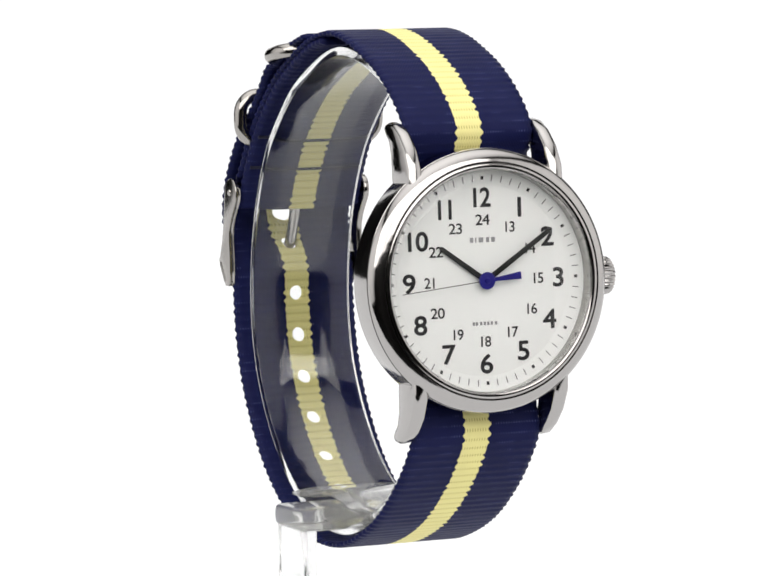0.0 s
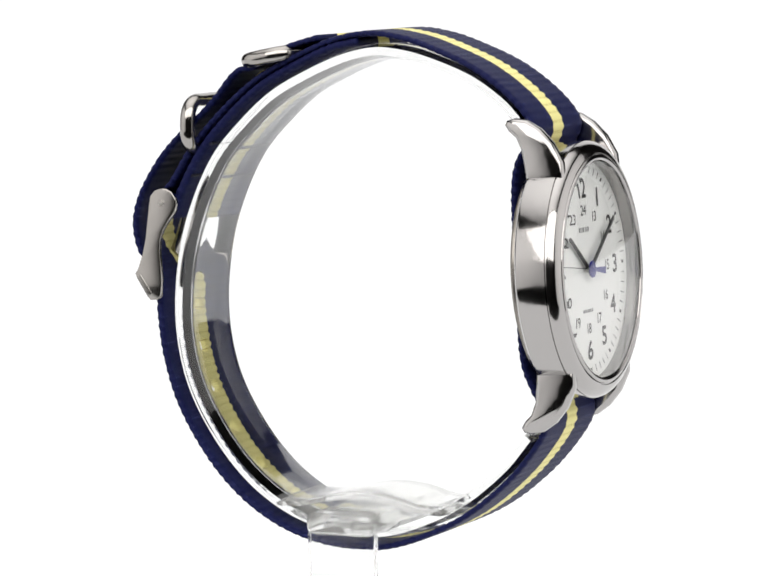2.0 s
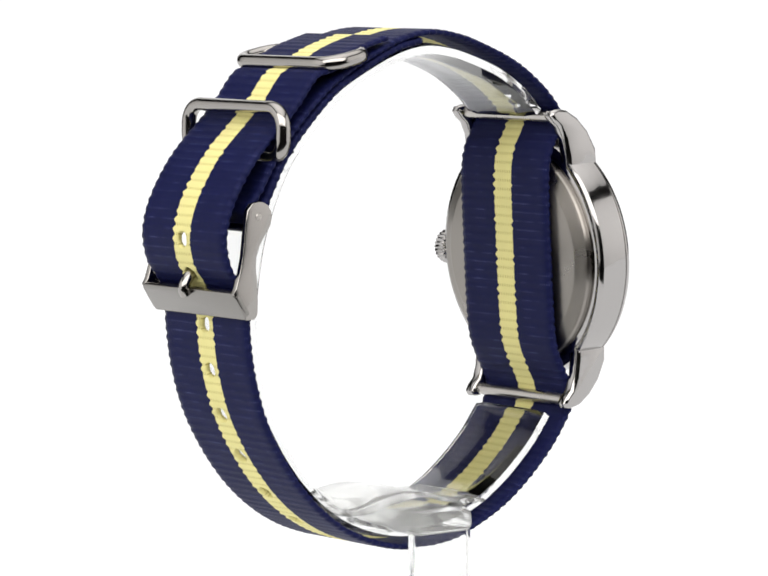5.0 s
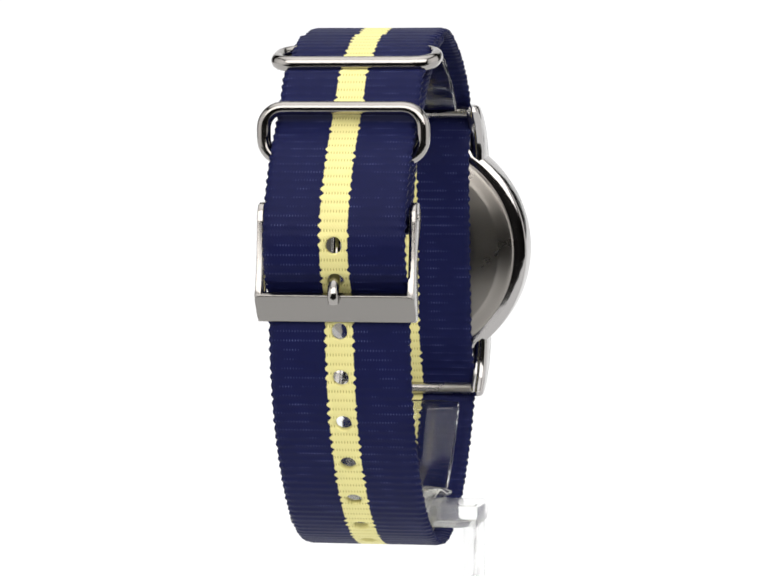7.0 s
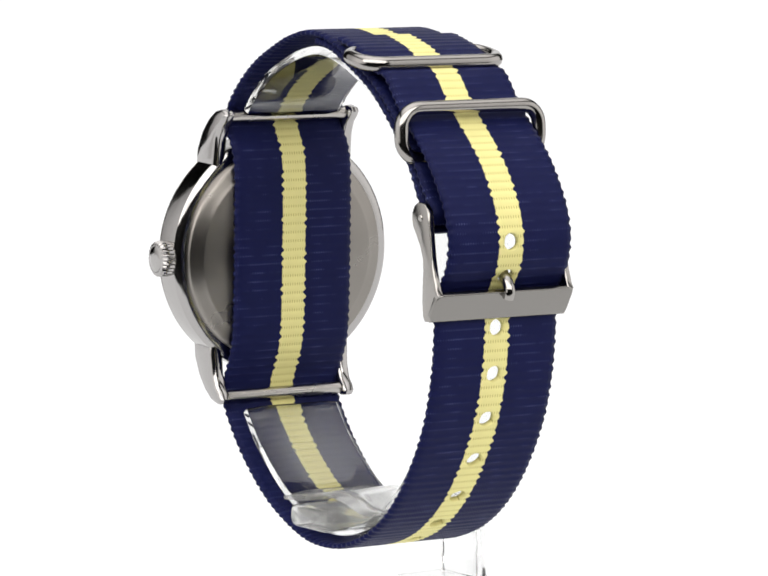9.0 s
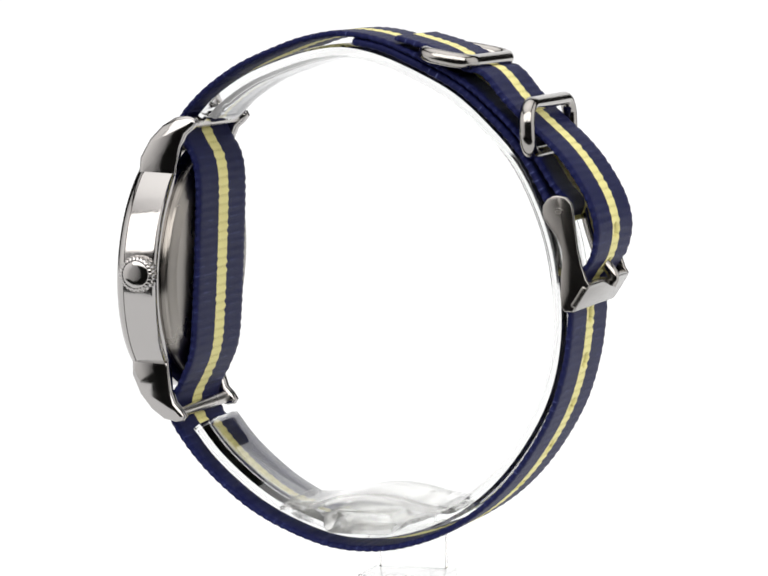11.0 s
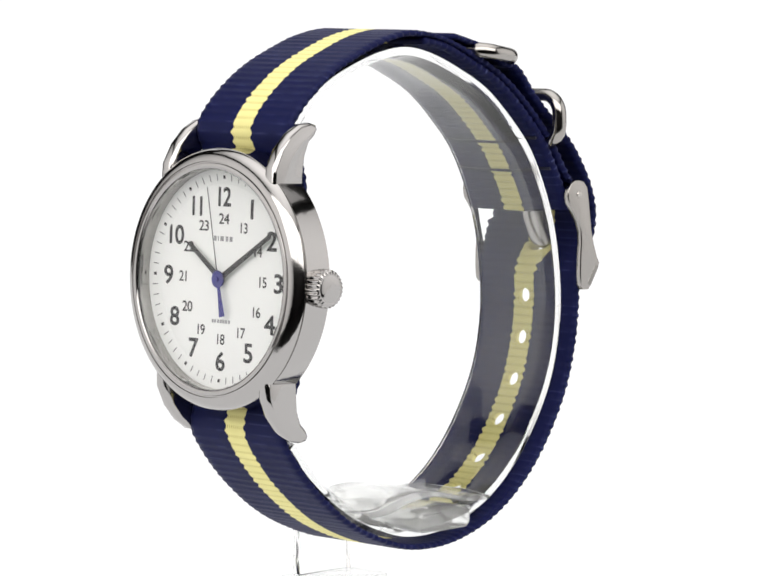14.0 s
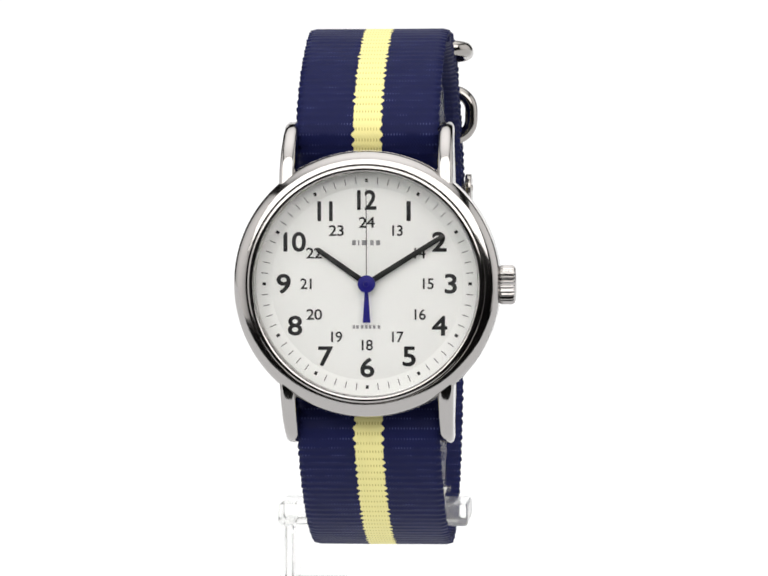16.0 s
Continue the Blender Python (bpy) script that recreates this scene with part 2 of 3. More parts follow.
def tube(points, radius, closed=False, step=0.35, sides=14, flat=1.0, axis=None, taper=None):
    """A round wire through points in millimetres."""
    path, run = smooth_path(points, step, closed)
    if closed:
        path = path[:-1]
    n = len(path)
    bm = bmesh.new()
    rings = []
    up = Vector(axis or (1, 0, 0))
    for k in range(n):
        if closed:
            t = Vector(path[(k + 1) % n]) - Vector(path[k - 1])
        else:
            t = Vector(path[min(k + 1, n - 1)]) - Vector(path[max(k - 1, 0)])
        t.normalize()
        a = up - t * up.dot(t)
        if a.length < 1e-3:
            a = t.orthogonal()
        a.normalize()
        b = t.cross(a)
        r = radius * (taper(k / (n - 1)) if taper else 1)
        rings.append([bm.verts.new((Vector(path[k]) + a * math.cos(w) * r * flat + b * math.sin(w) * r) * MM) for w in (2 * math.pi * j / sides for j in range(sides))])
    for k in range(n if closed else n - 1):
        p, q = rings[k], rings[(k + 1) % n]
        for j in range(sides):
            i = (j + 1) % sides
            bm.faces.new((p[j], p[i], q[i], q[j]))
    if not closed:
        bm.faces.new(list(reversed(rings[0])))
        bm.faces.new(rings[-1])
    return bm


def rounded_rect(w, h, r, steps=6):
    out = []
    for cx, cy, a0 in ((w - r, h - r, 0), (-w + r, h - r, 90), (-w + r, -h + r, 180), (w - r, -h + r, 270)):
        for k in range(steps + 1):
            a = radians(a0 + 90 * k / steps)
            out.append((cx + r * math.cos(a), cy + r * math.sin(a)))
    return out


# ---------------------------------------------------------------- studio
FLOOR = -50.0


def studio():
    # sweep: floor, cove and back wall in one sheet with thickness
    prof = [(-92.0, FLOOR)] + [(1500 + 300 * math.sin(radians(a)), FLOOR + 300 - 300 * math.cos(radians(a))) for a in range(0, 91, 6)] + [(1800.0, 1500.0)]
    back = [(y + (8 if y > 1500 else 0), z - (8 if z < 300 else 0)) for y, z in reversed(prof)]
    bm = slab(prof + back, -880, 880)
    tagged(part("backdrop", bm, SWEEP, smooth=30), "seamless white backlit studio sweep", "backdrop", kind="structure")
    # softboxes above and behind the camera, and at both sides
    def panel(name, mat, w, h, m, label):
        thing = new(name)
        thing.matrix_basis = m
        tagged(thing, label, "studio light")
        part("diffuser", slab(rounded_rect(w / 2, h / 2, 20, 3), 0, 6, axis=2), mat, thing, "glowing white diffuser")
        bm = bmesh.new()
        for x0, x1, y0, y1 in ((-w / 2 - 14, w / 2 + 14, h / 2, h / 2 + 14), (-w / 2 - 14, w / 2 + 14, -h / 2 - 14, -h / 2),
                               (-w / 2 - 14, -w / 2, -h / 2, h / 2), (w / 2, w / 2 + 14, -h / 2, h / 2)):
            made = bmesh.ops.create_cube(bm, size=1)["verts"]
            for v in made:
                v.co = Vector(((x0 + x1) / 2 + v.co.x * (x1 - x0), (y0 + y1) / 2 + v.co.y * (y1 - y0), 5 + v.co.z * 40)) * MM
        part("frame", bm, DARK, thing)
        # pole from the back of the box to the floor or the ceiling
        at = m @ Vector((0, 0, 45 * MM))
        end = 2400 if name.startswith("overhead") else -800
        local = m.inverted()
        pts = [local @ at / MM, local @ Vector((at.x, at.y, end * MM)) / MM]
        part("pole", tube([pts[0], (pts[0] + pts[1]) / 2, pts[1]], 14, step=200, axis=(0.3, 0.9, 0.1)), DARK, thing, "dark metal pole")
        return thing
    panel("softbox", SOFTBOX, 1880, 640, look(Vector((0, -745, 500)) * MM, Vector((0, 0, 0))), "large white softbox above the camera")
    panel("overhead_softbox", TOPBOX, 1800, 1480, pose(0, -0.07, 0.93), "wide white softbox hung overhead")
    panel("softbox", SIDEBOX, 1900, 1000, look(Vector((-950, -330, 260)) * MM, Vector((0, -0.33, 0.26))), "white softbox beside the sweep")
    panel("softbox", SIDEBOX, 1300, 1000, look(Vector((950, 60, 260)) * MM, Vector((0, 0.06, 0.26))), "white softbox beside the sweep")
    # plain dark room around
    def wall(name, lo, hi):
        bm = bmesh.new()
        for v in bmesh.ops.create_cube(bm, size=1)["verts"]:
            v.co = Vector([(a + b) / 2 + c * (b - a) for a, b, c in zip(lo, hi, v.co)]) * MM
        tagged(part(name, bm, DARK), "plain dark studio surface", "wall", kind="structure")
    wall("floor", (-2600, -2600, -900), (2600, 2600, -800))
    wall("ceiling", (-2600, -2600, 2400), (2600, 2600, 2500))
    wall("wall_north", (-2600, 2600, -800), (2600, 2700, 2400))
    wall("wall_south", (-2600, -2700, -800), (2600, -2600, 2400))
    wall("wall_east", (2600, -2600, -800), (2700, 2600, 2400))
    wall("wall_west", (-2700, -2600, -800), (-2600, 2600, 2400))


studio()


# ---------------------------------------------------------------- wrist watch
CX = 0.2


def drift(y):
    """The webbing and the cuff stand a little askew: middle of their width at the depth y."""
    return 0.45 - 0.014 * y


HEAD_X, HEAD_Y, HEAD_Z, HEAD_TILT = 1.05, -32.6, -0.35, -3.1
HEAD = pose(HEAD_X * MM, HEAD_Y * MM, HEAD_Z * MM, HEAD_TILT, 0, 0)

# inside line of the webbing round the loop, from the upper bar over the top and back to the lower bar
INSIDE = [(-26.2, 22.86), (-23.4, 25.71), (-18.4, 29.08), (-12.5, 31.48), (-7.6, 32.85), (-2.5, 33.3), (3.0, 32.15), (9.3, 29.5), (15.0, 26.3),
          (20.0, 21.9), (24.4, 16.9), (27.8, 10.4), (30.2, 3.0), (31.3, -6.0), (30.7, -14.0), (28.4, -21.3), (24.0, -28.6), (18.9, -34.2),
          (12.9, -38.3), (6.4, -40.7), (0.4, -41.5), (-5.6, -40.9), (-12.6, -38.3), (-18.2, -35.0), (-23.8, -30.2), (-27.6, -25.6)]

# middle line of the long strap: tucked tip, keepers, buckle, round the bottom, behind the head, over the top, down to the buckle's pin
STRAP = [(6.0, 33.92), (9.0, 33.1), (12.0, 32.11), (14.4, 30.9), (16.6, 29.45), (18.6, 29.1), (20.2, 27.8), (22.3, 25.2), (24.6, 22.8), (26.9, 20.7), (29.7, 18.1), (32.3, 15.0),
         (34.9, 10.7), (36.1, 7.0), (36.1, 4.2), (35.35, 1.6), (34.0, -0.3), (32.8, -2.3), (32.2, -4.6), (32.25, -7.5), (31.35, -14.2),
         (29.0, -21.6), (24.55, -29.05), (19.35, -34.75), (13.25, -38.9), (6.6, -41.35), (0.4, -42.15), (-5.8, -41.5), (-12.9, -38.9),
         (-18.6, -35.6), (-24.3, -30.7), (-28.2, -26.0), (-29.9, -22.8), (-29.6, -20.3), (-28.0, -17.2), (-26.6, -13.6), (-26.0, -8.0), (-25.4, 4.0),
         (-25.2, 12.0), (-25.8, 15.8), (-27.2, 18.4), (-28.0, 20.6), (-27.1, 22.8), (-23.8, 26.18), (-18.8, 29.63), (-12.7, 32.33), (-7.75, 33.93), (-2.5, 34.6),
         (3.4, 33.6), (10.0, 30.89), (16.0, 27.6), (21.3, 23.2), (26.2, 17.9), (29.9, 12.3), (31.9, 9.9), (31.6, 8.0)]
LINING = [(-0.6, 33.45), (4.0, 32.42), (9.5, 29.91), (15.3, 26.7), (20.4, 22.3), (24.9, 17.3), (28.3, 11.4), (29.7, 8.2), (30.3, 6.7)]
EYELETS = [(35.6, 5.45), (34.6, 0.6), (32.2, -7.2), (31.4, -13.9), (29.2, -20.6), (25.9, -26.8), (21.2, -32.4), (15.8, -37.0), (9.8, -40.3)]


def watch_strap(watch):
    path, run = smooth_path(STRAP, 0.1)
    first = run < 200
    holes = []
    for y, z in EYELETS:
        d = np.hypot(path[:, 0] - y, path[:, 1] - z)
        d[~first] = 99
        holes.append((float(run[np.argmin(d)]), 1.2))
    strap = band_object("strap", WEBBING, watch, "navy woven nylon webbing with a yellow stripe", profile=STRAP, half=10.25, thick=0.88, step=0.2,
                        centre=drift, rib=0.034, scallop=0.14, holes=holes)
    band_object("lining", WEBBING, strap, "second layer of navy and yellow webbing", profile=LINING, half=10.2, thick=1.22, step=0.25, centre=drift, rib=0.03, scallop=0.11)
    for y, z in ((23.55, 17.95), (26.75, 13.1)):
        part("seam", tube([(drift(y) - 9.7, y, z), (drift(y), y, z), (drift(y) + 9.7, y, z)], 0.26, step=1.0, sides=8, axis=(0, 1, 0)), THREAD, strap, "dark stitched seam across the webbing", smooth=60)
    return strap


def lug_mesh(side, top):
    outline = [(-1.9, 13.4), (-1.75, 16.4), (-0.35, 19.3), (1.5, 21.4), (3.5, 22.75), (5.4, 23.1), (6.6, 22.85), (7.0, 22.1), (6.3, 21.1), (5.3, 20.2), (4.5, 18.3),
               (4.1, 15.5), (4.0, 13.0)]
    if not top:
        outline = [(b, -c) for b, c in outline]
    def taper(co):
        f = max(0.0, (abs(co[2]) - 15) / 8)
        mid = 11.3 - 0.25 * f
        return [side * (mid + (abs(co[0]) - 11.35) * (1 - 0.12 * f)), co[1], co[2]]
    return slab(outline, 10.2, 12.5, axis=0, bevel=0.7, taper=taper)


def watch_head(watch):
    case = part("case", lathe([(15.6, 4.2), (17.8, 4.2), (18.6, 3.95), (18.95, 3.6), (19.0, 3.3), (19.0, -0.78), (18.82, -0.84), (18.82, -0.98), (18.97, -1.04), (18.92, -1.25), (18.76, -1.6), (18.46, -2.0), (18.05, -2.33), (17.55, -2.57), (17.1, -2.69),
                                (17.03, -2.5), (16.88, -2.5), (16.8, -2.72), (16.6, -2.82), (16.3, -2.84), (16.1, -2.76), (15.98, -2.6), (15.9, -1.2), (15.9, 0.6), (15.6, 4.2)], 160),
                STEEL, watch, "polished round steel case", HEAD, smooth=35)
    for top in (True, False):
        for side in (-1, 1):
            part("lug", lug_mesh(side, top), STEEL, case, smooth=40)
        z, y = (21.9, 5.0) if top else (-21.9, 5.0)
        part("spring_bar", tube([(-11.6, y, z), (-9.9, y, z), (9.9, y, z), (11.6, y, z)], 0.92, step=0.8, axis=(0, 1, 0)), SATIN, case, "slim steel spring bar", smooth=50)
    part("caseback", lathe([(0, 5.95), (14.6, 5.95), (15.0, 5.85), (15.6, 5.55), (16.4, 5.45), (16.9, 5.2), (17.1, 4.9), (17.1, 4.25), (14.0, 4.2), (0, 4.2)], 128), BRUSHED, case,
         "brushed steel snap-on caseback", smooth=25)
    teeth = lambda a, r: r + (0.11 * math.sin(a * 26) if r > 2.4 else 0)
    crown = lathe([(0, 0), (1.9, 0), (2.2, -0.05), (2.5, -0.3), (2.68, -0.55), (2.68, -2.1), (2.5, -2.45), (2.15, -2.62), (1.98, -2.6), (1.85, -2.66), (1.0, -2.72), (0, -2.74)], 208, teeth)
    crown_pose = Matrix.Translation(Vector((18.5, 1.75, -0.2)) * MM) @ Matrix.Rotation(radians(90), 4, "Z")
    part("crown", crown, STEEL, case, "small fluted steel crown", crown_pose, smooth=30)
    part("crown_tube", lathe([(0, 1.0), (1.3, 1.0), (1.3, -1.2), (0, -1.2)], 32), STEEL, case, "", crown_pose, smooth=30)
    crystal = part("crystal", lathe([(0, -3.4), (5, -3.35), (10, -3.18), (14, -2.92), (15.6, -2.76), (15.86, -2.64), (15.86, -2.0), (15.6, -1.96), (14, -2.12), (10, -2.38), (5, -2.55), (0, -2.6)], 128), CRYSTAL, watch,
                   "slightly domed clear watch glass", HEAD, smooth=40)
    crystal.visible_shadow = False


GLYPHS = {}
# width of each printed number against the built-in letters
WIDER = {"1": 1.15, "11": 0.92, "12": 0.93, "10": 1.1}


def glyph(text, height, mat, bold):
    """A flat printed number, centred, its height given in millimetres."""
    key = (text, height, bold)
    if key not in GLYPHS:
        curve = bpy.data.curves.new("numeral", "FONT")
        curve.body = text
        curve.size = 1.0
        curve.resolution_u = 6
        curve.space_character = 0.92
        ob = new("numeral", curve)
        bpy.context.view_layer.update()
        data = bpy.data.meshes.new_from_object(ob.evaluated_get(bpy.context.evaluated_depsgraph_get()))
        bpy.data.objects.remove(ob)
        bpy.data.curves.remove(curve)
        co = np.empty(len(data.vertices) * 3)
        data.vertices.foreach_get("co", co)
        co = co.reshape(-1, 3)
        lo, hi = co.min(0), co.max(0)
        s = height / (hi[1] - lo[1])
        flat = (co - (lo + hi) / 2) * s * ((height - 2 * bold) / height)
        polys = [list(f.vertices) for f in data.polygons]
        turns = [(0.0, 0.0)] + ([(bold * math.cos(k * math.pi / 5), bold * math.sin(k * math.pi / 5)) for k in range(10)] if bold else [])
        wide = WIDER.get(text, 1.0 if "1" in text else 1.15)
        verts, faces = [], []
        for k, (dx, dz) in enumerate(turns):
            faces += [[i + len(flat) * k for i in f] for f in polys]
            verts += [((x * wide + dx) * MM, (-0.03 - 0.0006 * k) * MM, (z + dz) * MM) for x, z in flat[:, :2]]
        bpy.data.meshes.remove(data)
        data = bpy.data.meshes.new("numeral")
        data.from_pydata(verts, [], faces)
        data.materials.clear()
        data.materials.append(mat)
        data.name = "numeral"
        GLYPHS[key] = data
    return GLYPHS[key]


def box_mesh(w, h, depth, bm=None, at=(0, 0)):
    bm = bm or bmesh.new()
    for v in bmesh.ops.create_cube(bm, size=1)["verts"]:
        v.co = Vector((at[0] + v.co.x * w, -depth / 2 + v.co.y * depth, at[1] + v.co.z * h)) * MM
    return bm


def hand_mesh(length, tail, w_base, w_tip, depth, lift):
    outline = [(-w_base / 2, -tail), (w_base / 2, -tail), (w_base / 2, 0), (w_tip / 2, length - 0.25), (w_tip / 4, length), (-w_tip / 4, length), (-w_tip / 2, length - 0.25), (-w_base / 2, 0)]
    return slab(outline, -lift - depth, -lift, axis=1, bevel=0.05)


MINUTE_AT_END, HOUR_AT_END = 58.1, 305.0


def watch_dial(watch):
    dial = part("dial", lathe([(0, 0), (13.75, 0), (13.88, -0.06), (15.88, -0.42), (15.88, 0.35), (0, 0.4)], 128), DIAL, watch, "white dial with black twelve and twenty-four hour numerals", HEAD @ pose(0, 0.0001, 0), smooth=20)
    for k in range(12):
        a = radians(30 * (k + 1))
        for text, r, h, bold in ((str(k + 1), 11.95, 2.85, 0.085), (str(k + 13), 8.75, 1.55, 0.03)):
            ob = new("numeral", glyph(text, h, INK, bold))
            ob.parent = dial
            ob.matrix_basis = Matrix.Translation(Vector((r * math.sin(a), 0, r * math.cos(a))) * MM)
            tagged(ob, f"black printed number {text}")
    tick = box_mesh(0.12, 0.95, 0.04)
    first = part("minute_mark", tick, GREY_INK, dial)
    dot = part("hour_mark", box_mesh(0.42, 0.5, 0.05), INK, dial)
    for k in range(60):
        m = Matrix.Rotation(radians(6 * k), 4, "Y") @ Matrix.Translation(Vector((0, -0.205, 14.72)) * MM) @ Matrix.Rotation(radians(10.2), 4, "X")
        src = dot if k % 5 == 0 else first
        if k in (0, 1):
            src.matrix_basis = m
            continue
        ob = new(src.name.split(".")[0], src.data)
        ob.parent, ob.matrix_basis = dial, m
    # two small printed words, as plain blocks
    bm = bmesh.new()
    for x, w in ((-1.85, 0.6), (-1.18, 0.22), (-0.35, 0.8), (0.72, 0.55), (1.6, 0.65)):
        box_mesh(w * 0.9, 0.72, 0.04, bm, (x, 5.85))
    part("printed_bar", bm, WORD_INK, dial, "row of small grey blocks")
    bm = bmesh.new()
    for x in (-1.9, -1.4, -0.72, -0.12, 0.42, 1.0, 1.68):
        box_mesh(0.36, 0.5, 0.04, bm, (x, -6.15))
    part("printed_bar", bm, WORD_INK, dial, "row of small grey blocks")
    part("hour_hand", hand_mesh(8.7, 1.0, 0.85, 0.72, 0.12, 0.42), BLACK, dial, "black baton hour hand", Matrix.Rotation(radians(HOUR_AT_END - 0.1), 4, "Y"), smooth=40)
    part("minute_hand", hand_mesh(12.9, 1.0, 0.85, 0.72, 0.12, 0.68), BLACK, dial, "black baton minute hand", smooth=40)
    seconds = part("second_hand", slab([(-0.06, 0), (0.06, 0), (0.05, 13.5), (-0.05, 13.5)], -1.02, -0.94, axis=1), BLACK, dial, "thin black second hand")
    part("counterweight", slab([(-0.22, -0.6), (0.22, -0.6), (0.55, -5.5), (-0.55, -5.5)], -1.04, -0.92, axis=1, bevel=0.03), BLUE, seconds, "blue tapered tail")
    part("hub", lathe([(0, -1.3), (0.35, -1.3), (0.42, -1.16), (1.15, -1.12), (1.25, -1.05), (1.25, -0.9), (0, -0.9)], 48), BLUE, seconds, "round blue hub", smooth=30)
    part("pinion", lathe([(0, -0.95), (0.45, -0.95), (0.45, 0.1), (0, 0.1)], 24), SATIN, dial)
    return dial


BUCKLE_SIDE = [(31.15, 11.2), (32.2, 10.9), (33.0, 10.0), (33.25, 8.5), (33.9, 3.4), (34.4, 1.2), (35.2, -1.1), (35.7, -1.85), (33.2, -5.8), (31.9, -5.75), (31.4, -5.05), (31.3, -3.0), (31.4, -0.6),
               (31.6, 1.5), (31.5, 3.2), (30.9, 4.8), (29.9, 6.3), (28.9, 7.7), (28.65, 8.8), (28.75, 9.7), (29.4, 10.7), (30.3, 11.15)]


def watch_buckle(watch):
    bar_pose = Matrix.Translation(Vector((CX, 34.5, -3.85)) * MM) @ Matrix.Rotation(radians(-32.4), 4, "X")
    bar = part("buckle", slab(rounded_rect(11.55, 2.38, 0.95, 5), -0.95, 0.05, axis=1, bevel=0.2), BAR, watch, "steel tongue buckle", bar_pose, smooth=40)
    undo = bar_pose.inverted()
    for side in (-1, 1):
        lo, hi = sorted((CX + side * 10.55, CX + side * 11.5))
        part("side_arm", slab(BUCKLE_SIDE, lo, hi, axis=0, bevel=0.15), WIRE, bar, "", undo, smooth=40)
        rivet = lathe([(0, -0.15), (0.42, -0.12), (0.5, 0), (0.5, 0.3), (0, 0.3)], 20)
        part("rivet", rivet, SATIN, bar, "", undo @ Matrix.Translation(Vector((CX + side * 11.55, 31.1, 9.0)) * MM) @ Matrix.Rotation(radians(side * 90), 4, "Z"), smooth=30)
    part("pin", tube([(CX - 10.7, 31.1, 9.0), (CX, 31.1, 9.0), (CX + 10.7, 31.1, 9.0)], 0.7, step=2, axis=(0, 1, 0)), WIRE, bar, "", undo, smooth=50)
    part("tongue", tube([(CX - 0.1, 31.9, 8.6), (CX - 0.1, 32.9, 4.8), (CX - 0.1, 34.3, 1.1), (CX - 0.1, 35.6, -0.3), (CX - 0.1, 36.3, -1.6), (CX - 0.1, 35.9, -2.7)], 0.85, step=0.3, axis=(1, 0, 0)), WIRE, bar,
         "round steel tongue", undo, smooth=50)
    # keeper rings
    for (y0, z0), (y1, z1), half, aside in (((17.6, 30.4), (10.3, 31.8), 12.5, 0.45), ((26.4, 24.4), (26.6, 17.1), 12.55, 0.15)):
        out = Vector((0, y0 - y1, z0 - z1))
        length = out.length / 2
        out.normalize()
        mid = Vector((CX + aside, (y0 + y1) / 2, (z0 + z1) / 2))
        loop = rounded_rect(half - 0.9, length, 2.9, 5)
        fine = []
        for (a0, b0), (a1, b1) in zip(loop, loop[1:] + loop[:1]):
            n = max(1, round(math.hypot(a1 - a0, b1 - b0) / 0.8))
            fine += [(a0 + (a1 - a0) * k / n, b0 + (b1 - b0) * k / n) for k in range(n)]
        pts = [mid + Vector((1, 0, 0)) * a + out * b for a, b in fine]
        part("keeper_ring", tube(pts, 1.0, closed=True, step=0.4, flat=1.15, axis=tuple(Vector((1, 0, 0)).cross(out))), WIRE, watch, "rounded steel keeper loop", smooth=50)


def build_watch():
    watch = new("wrist_watch")
    tagged(watch, "steel wrist watch on a navy and yellow nylon strap", "watch")
    watch_strap(watch)
    watch_head(watch)
    watch_dial(watch)
    watch_buckle(watch)
    return watch


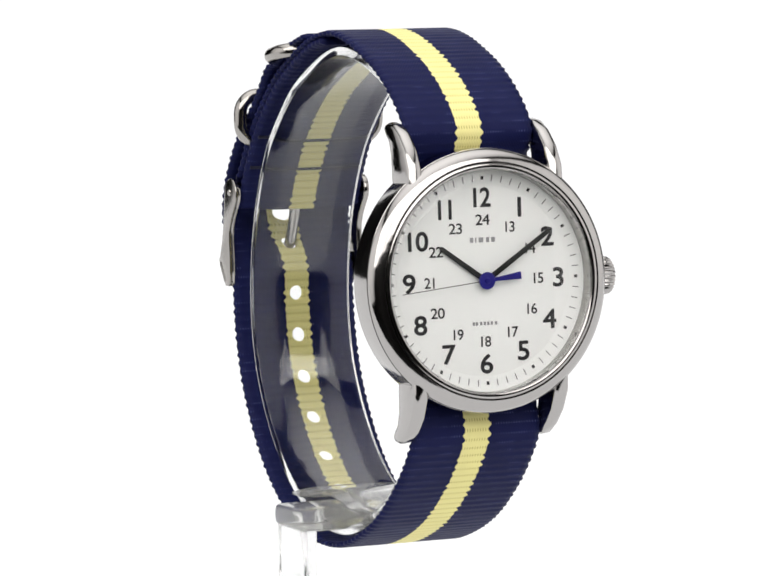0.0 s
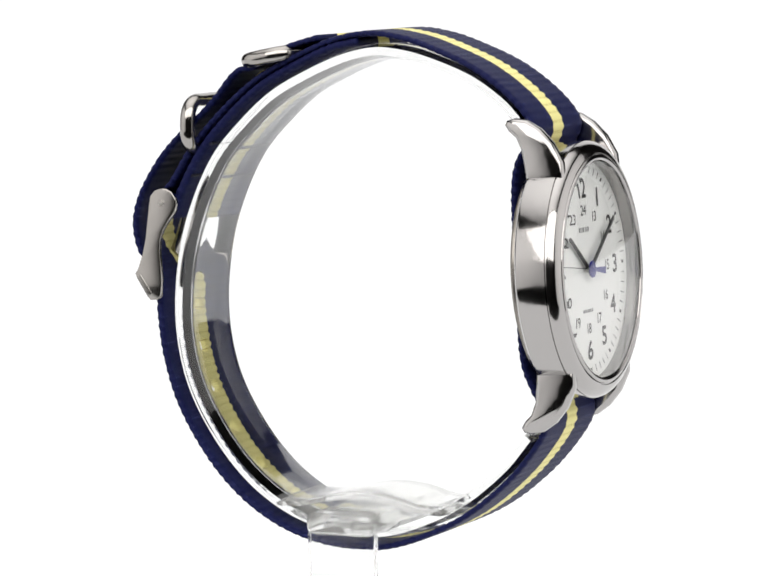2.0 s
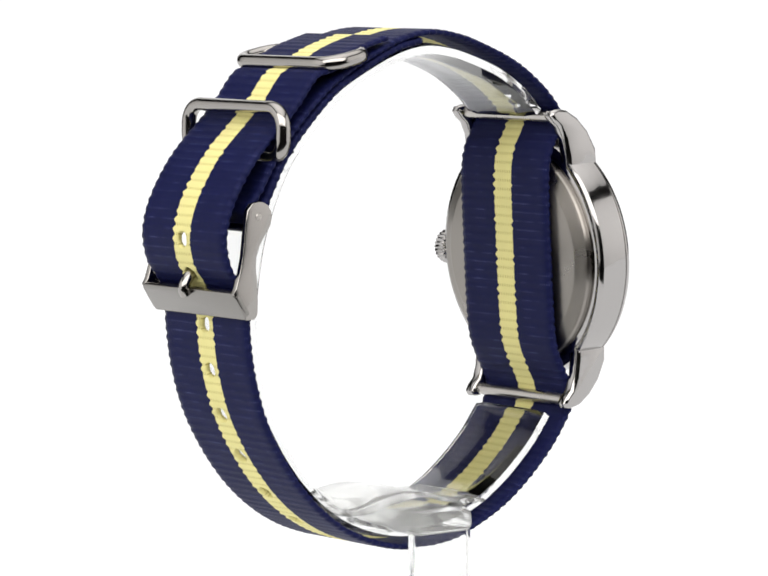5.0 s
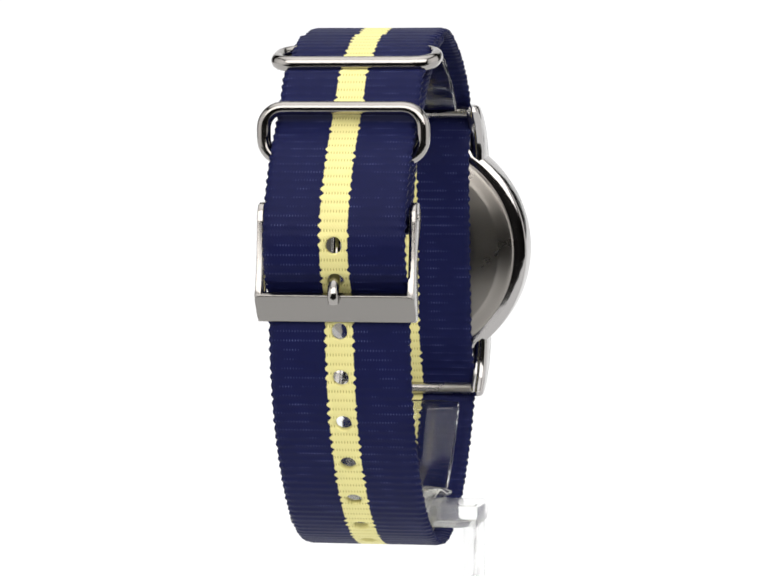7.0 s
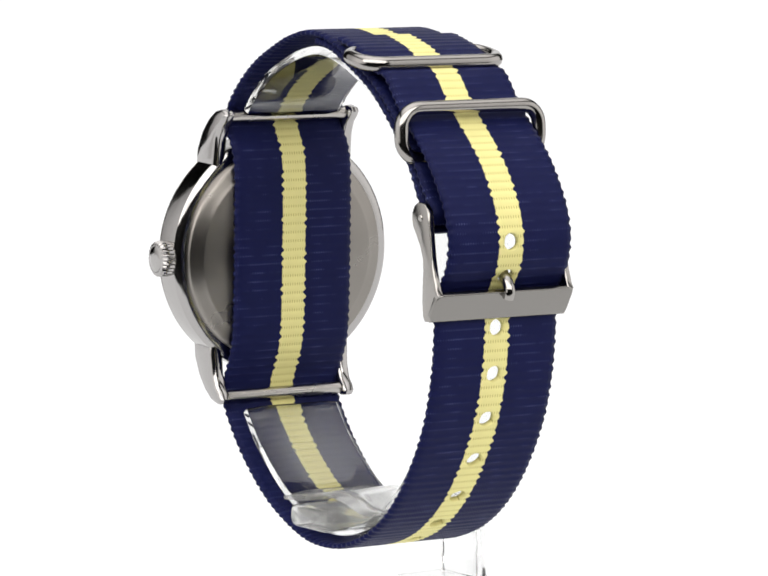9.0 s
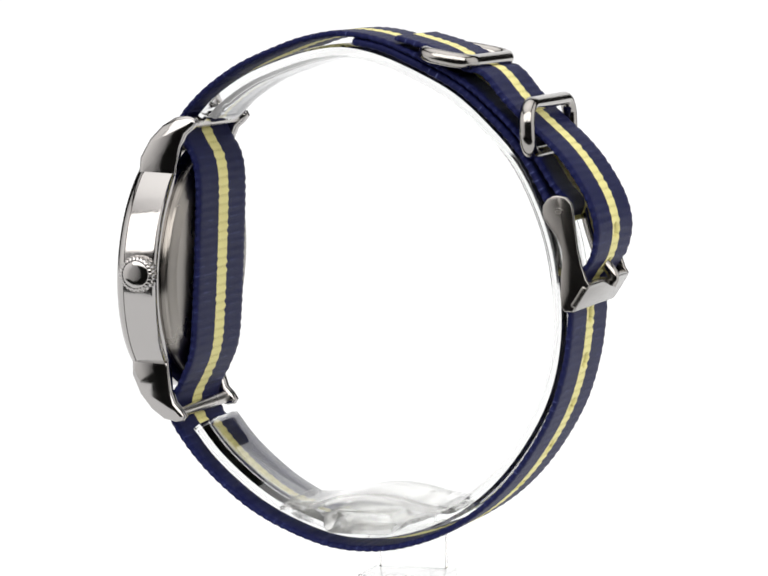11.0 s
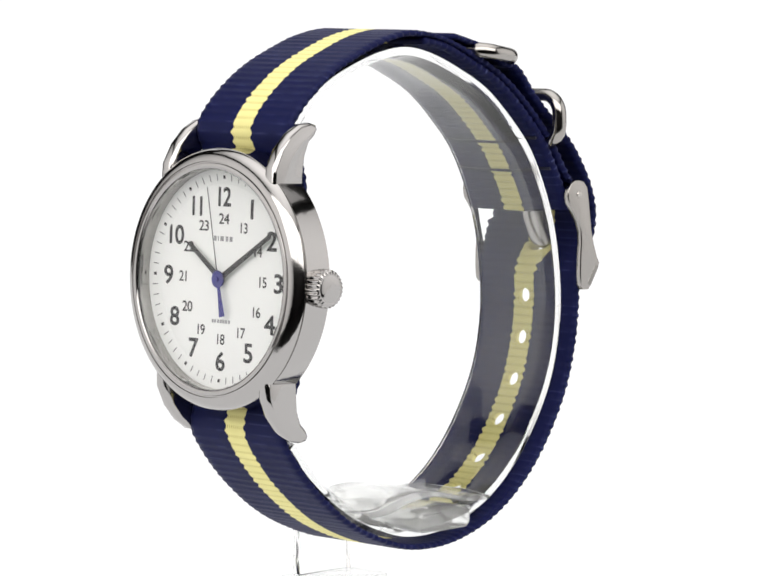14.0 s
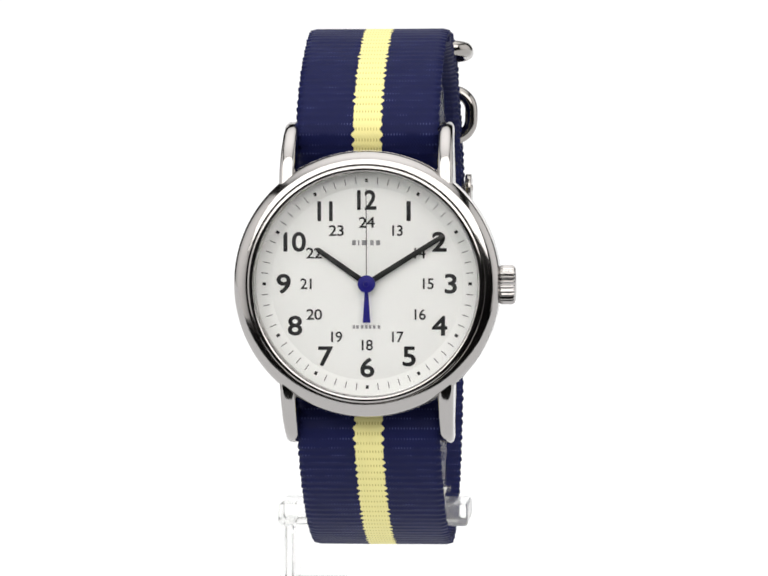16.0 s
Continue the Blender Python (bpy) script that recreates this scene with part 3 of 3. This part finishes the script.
# ---------------------------------------------------------------- clear display stand
def build_stand():
    stand = new("display_stand")
    tagged(stand, "clear acrylic watch stand with an open cuff", "display stand")
    inside = [Vector(p) for p in INSIDE]
    line = []
    for k, p in enumerate(inside):
        t = inside[min(k + 1, len(inside) - 1)] - inside[max(k - 1, 0)]
        t.normalize()
        line.append(tuple(p + Vector((t.y, -t.x)) * 1.4))
    verts, faces, _, _ = ribbon(line, 8.2, 2.2, 1.0, centre=drift, columns=[-8.2, -8.0, -5.5, -3, 0, 3, 5.5, 8.0, 8.2])
    data = bpy.data.meshes.new("cuff")
    data.from_pydata(verts.tolist(), [], faces)
    data.materials.append(ACRYLIC)
    data.materials.append(ACRYLIC_EDGE)
    for f in data.polygons:
        f.use_smooth = True
        if abs(f.normal.x) > 0.8:
            f.material_index, f.use_smooth = 1, False
    cuff = new("cuff", data)
    cuff.parent = stand
    tagged(cuff, "open clear acrylic ring")
    # cross bar through the cuff, bent down into the upright plate
    bar = part("cross_bar", slab(rounded_rect(5.4, 1.65, 1.2, 4), -15.4, 13.2, axis=0, bevel=0.5), MOULDED, stand, "thick clear bar with rounded ends", Matrix.Translation(Vector((0, 0.35, -37.9)) * MM), smooth=40)
    upright = part("upright", slab([(-5.0, FLOOR + 1.2), (5.7, FLOOR + 1.2), (5.7, -39.3), (-5.0, -39.3)], -14.9, -13.2, axis=0, bevel=0.2), PLATE, stand, "thin clear upright plate", smooth=40)
    foot = part("foot", slab(rounded_rect(5.5, 6.6, 1.2, 4), FLOOR, FLOOR + 1.15, axis=2, bevel=0.2), MOULDED, stand, "flat clear foot plate", Matrix.Translation(Vector((-11.2, 0.35, 0)) * MM), smooth=40)
    for f in upright.data.polygons:
        if abs(f.normal.x) < 0.5:
            f.material_index = 1
    upright.data.materials.append(ACRYLIC_EDGE)
    verts, faces, _, _ = ribbon([(-13, -36.6), (-8.2, -36.3), (-4, -35.2), (0.2, -34.7), (4.6, -35.1), (9.6, -36.2), (13.5, -36.2)], 9.2, 0.9, 0.8, centre=drift, columns=[-9.2, -5, 0, 5, 9.2])
    data = bpy.data.meshes.new("saddle")
    data.from_pydata(verts.tolist(), [], faces)
    data.materials.append(MOULDED)
    data.shade_smooth()
    saddle = new("saddle", data)
    saddle.parent = stand
    tagged(saddle, "thin arched clear bridge over the bar")
    for ob in (cuff, bar, upright, foot, saddle):
        ob.visible_shadow = False
    return stand


watch = build_watch()
stand = build_stand()


# ---------------------------------------------------------------- movement
TICK = 0.02


def motions():
    rows = [(k / 4, pose(0, 0, 0, 0, 0, TURN_START + TURN_RATE * k / 4)) for k in range(65)]
    walk(watch, rows)
    walk(stand, rows)
    parts = {o.name: o for o in watch.children_recursive}
    turn = lambda degrees: Matrix.Rotation(radians(degrees), 4, "Y")
    walk(parts["minute_hand"], [(t, turn(MINUTE_AT_END - 0.1 * (16 - t))) for t in (0, 4, 8, 12, 16)])
    # the second hand steps once a second
    steps = [(0.0, turn(264))]
    for k in range(16):
        t = k + TICK
        steps += [(t, turn(264 + 6 * k)), (t + 0.08, turn(270 + 6 * k))]
    steps.append((16.0, turn(360)))
    walk(parts["second_hand"], sorted(steps, key=lambda r: r[0]))


motions()
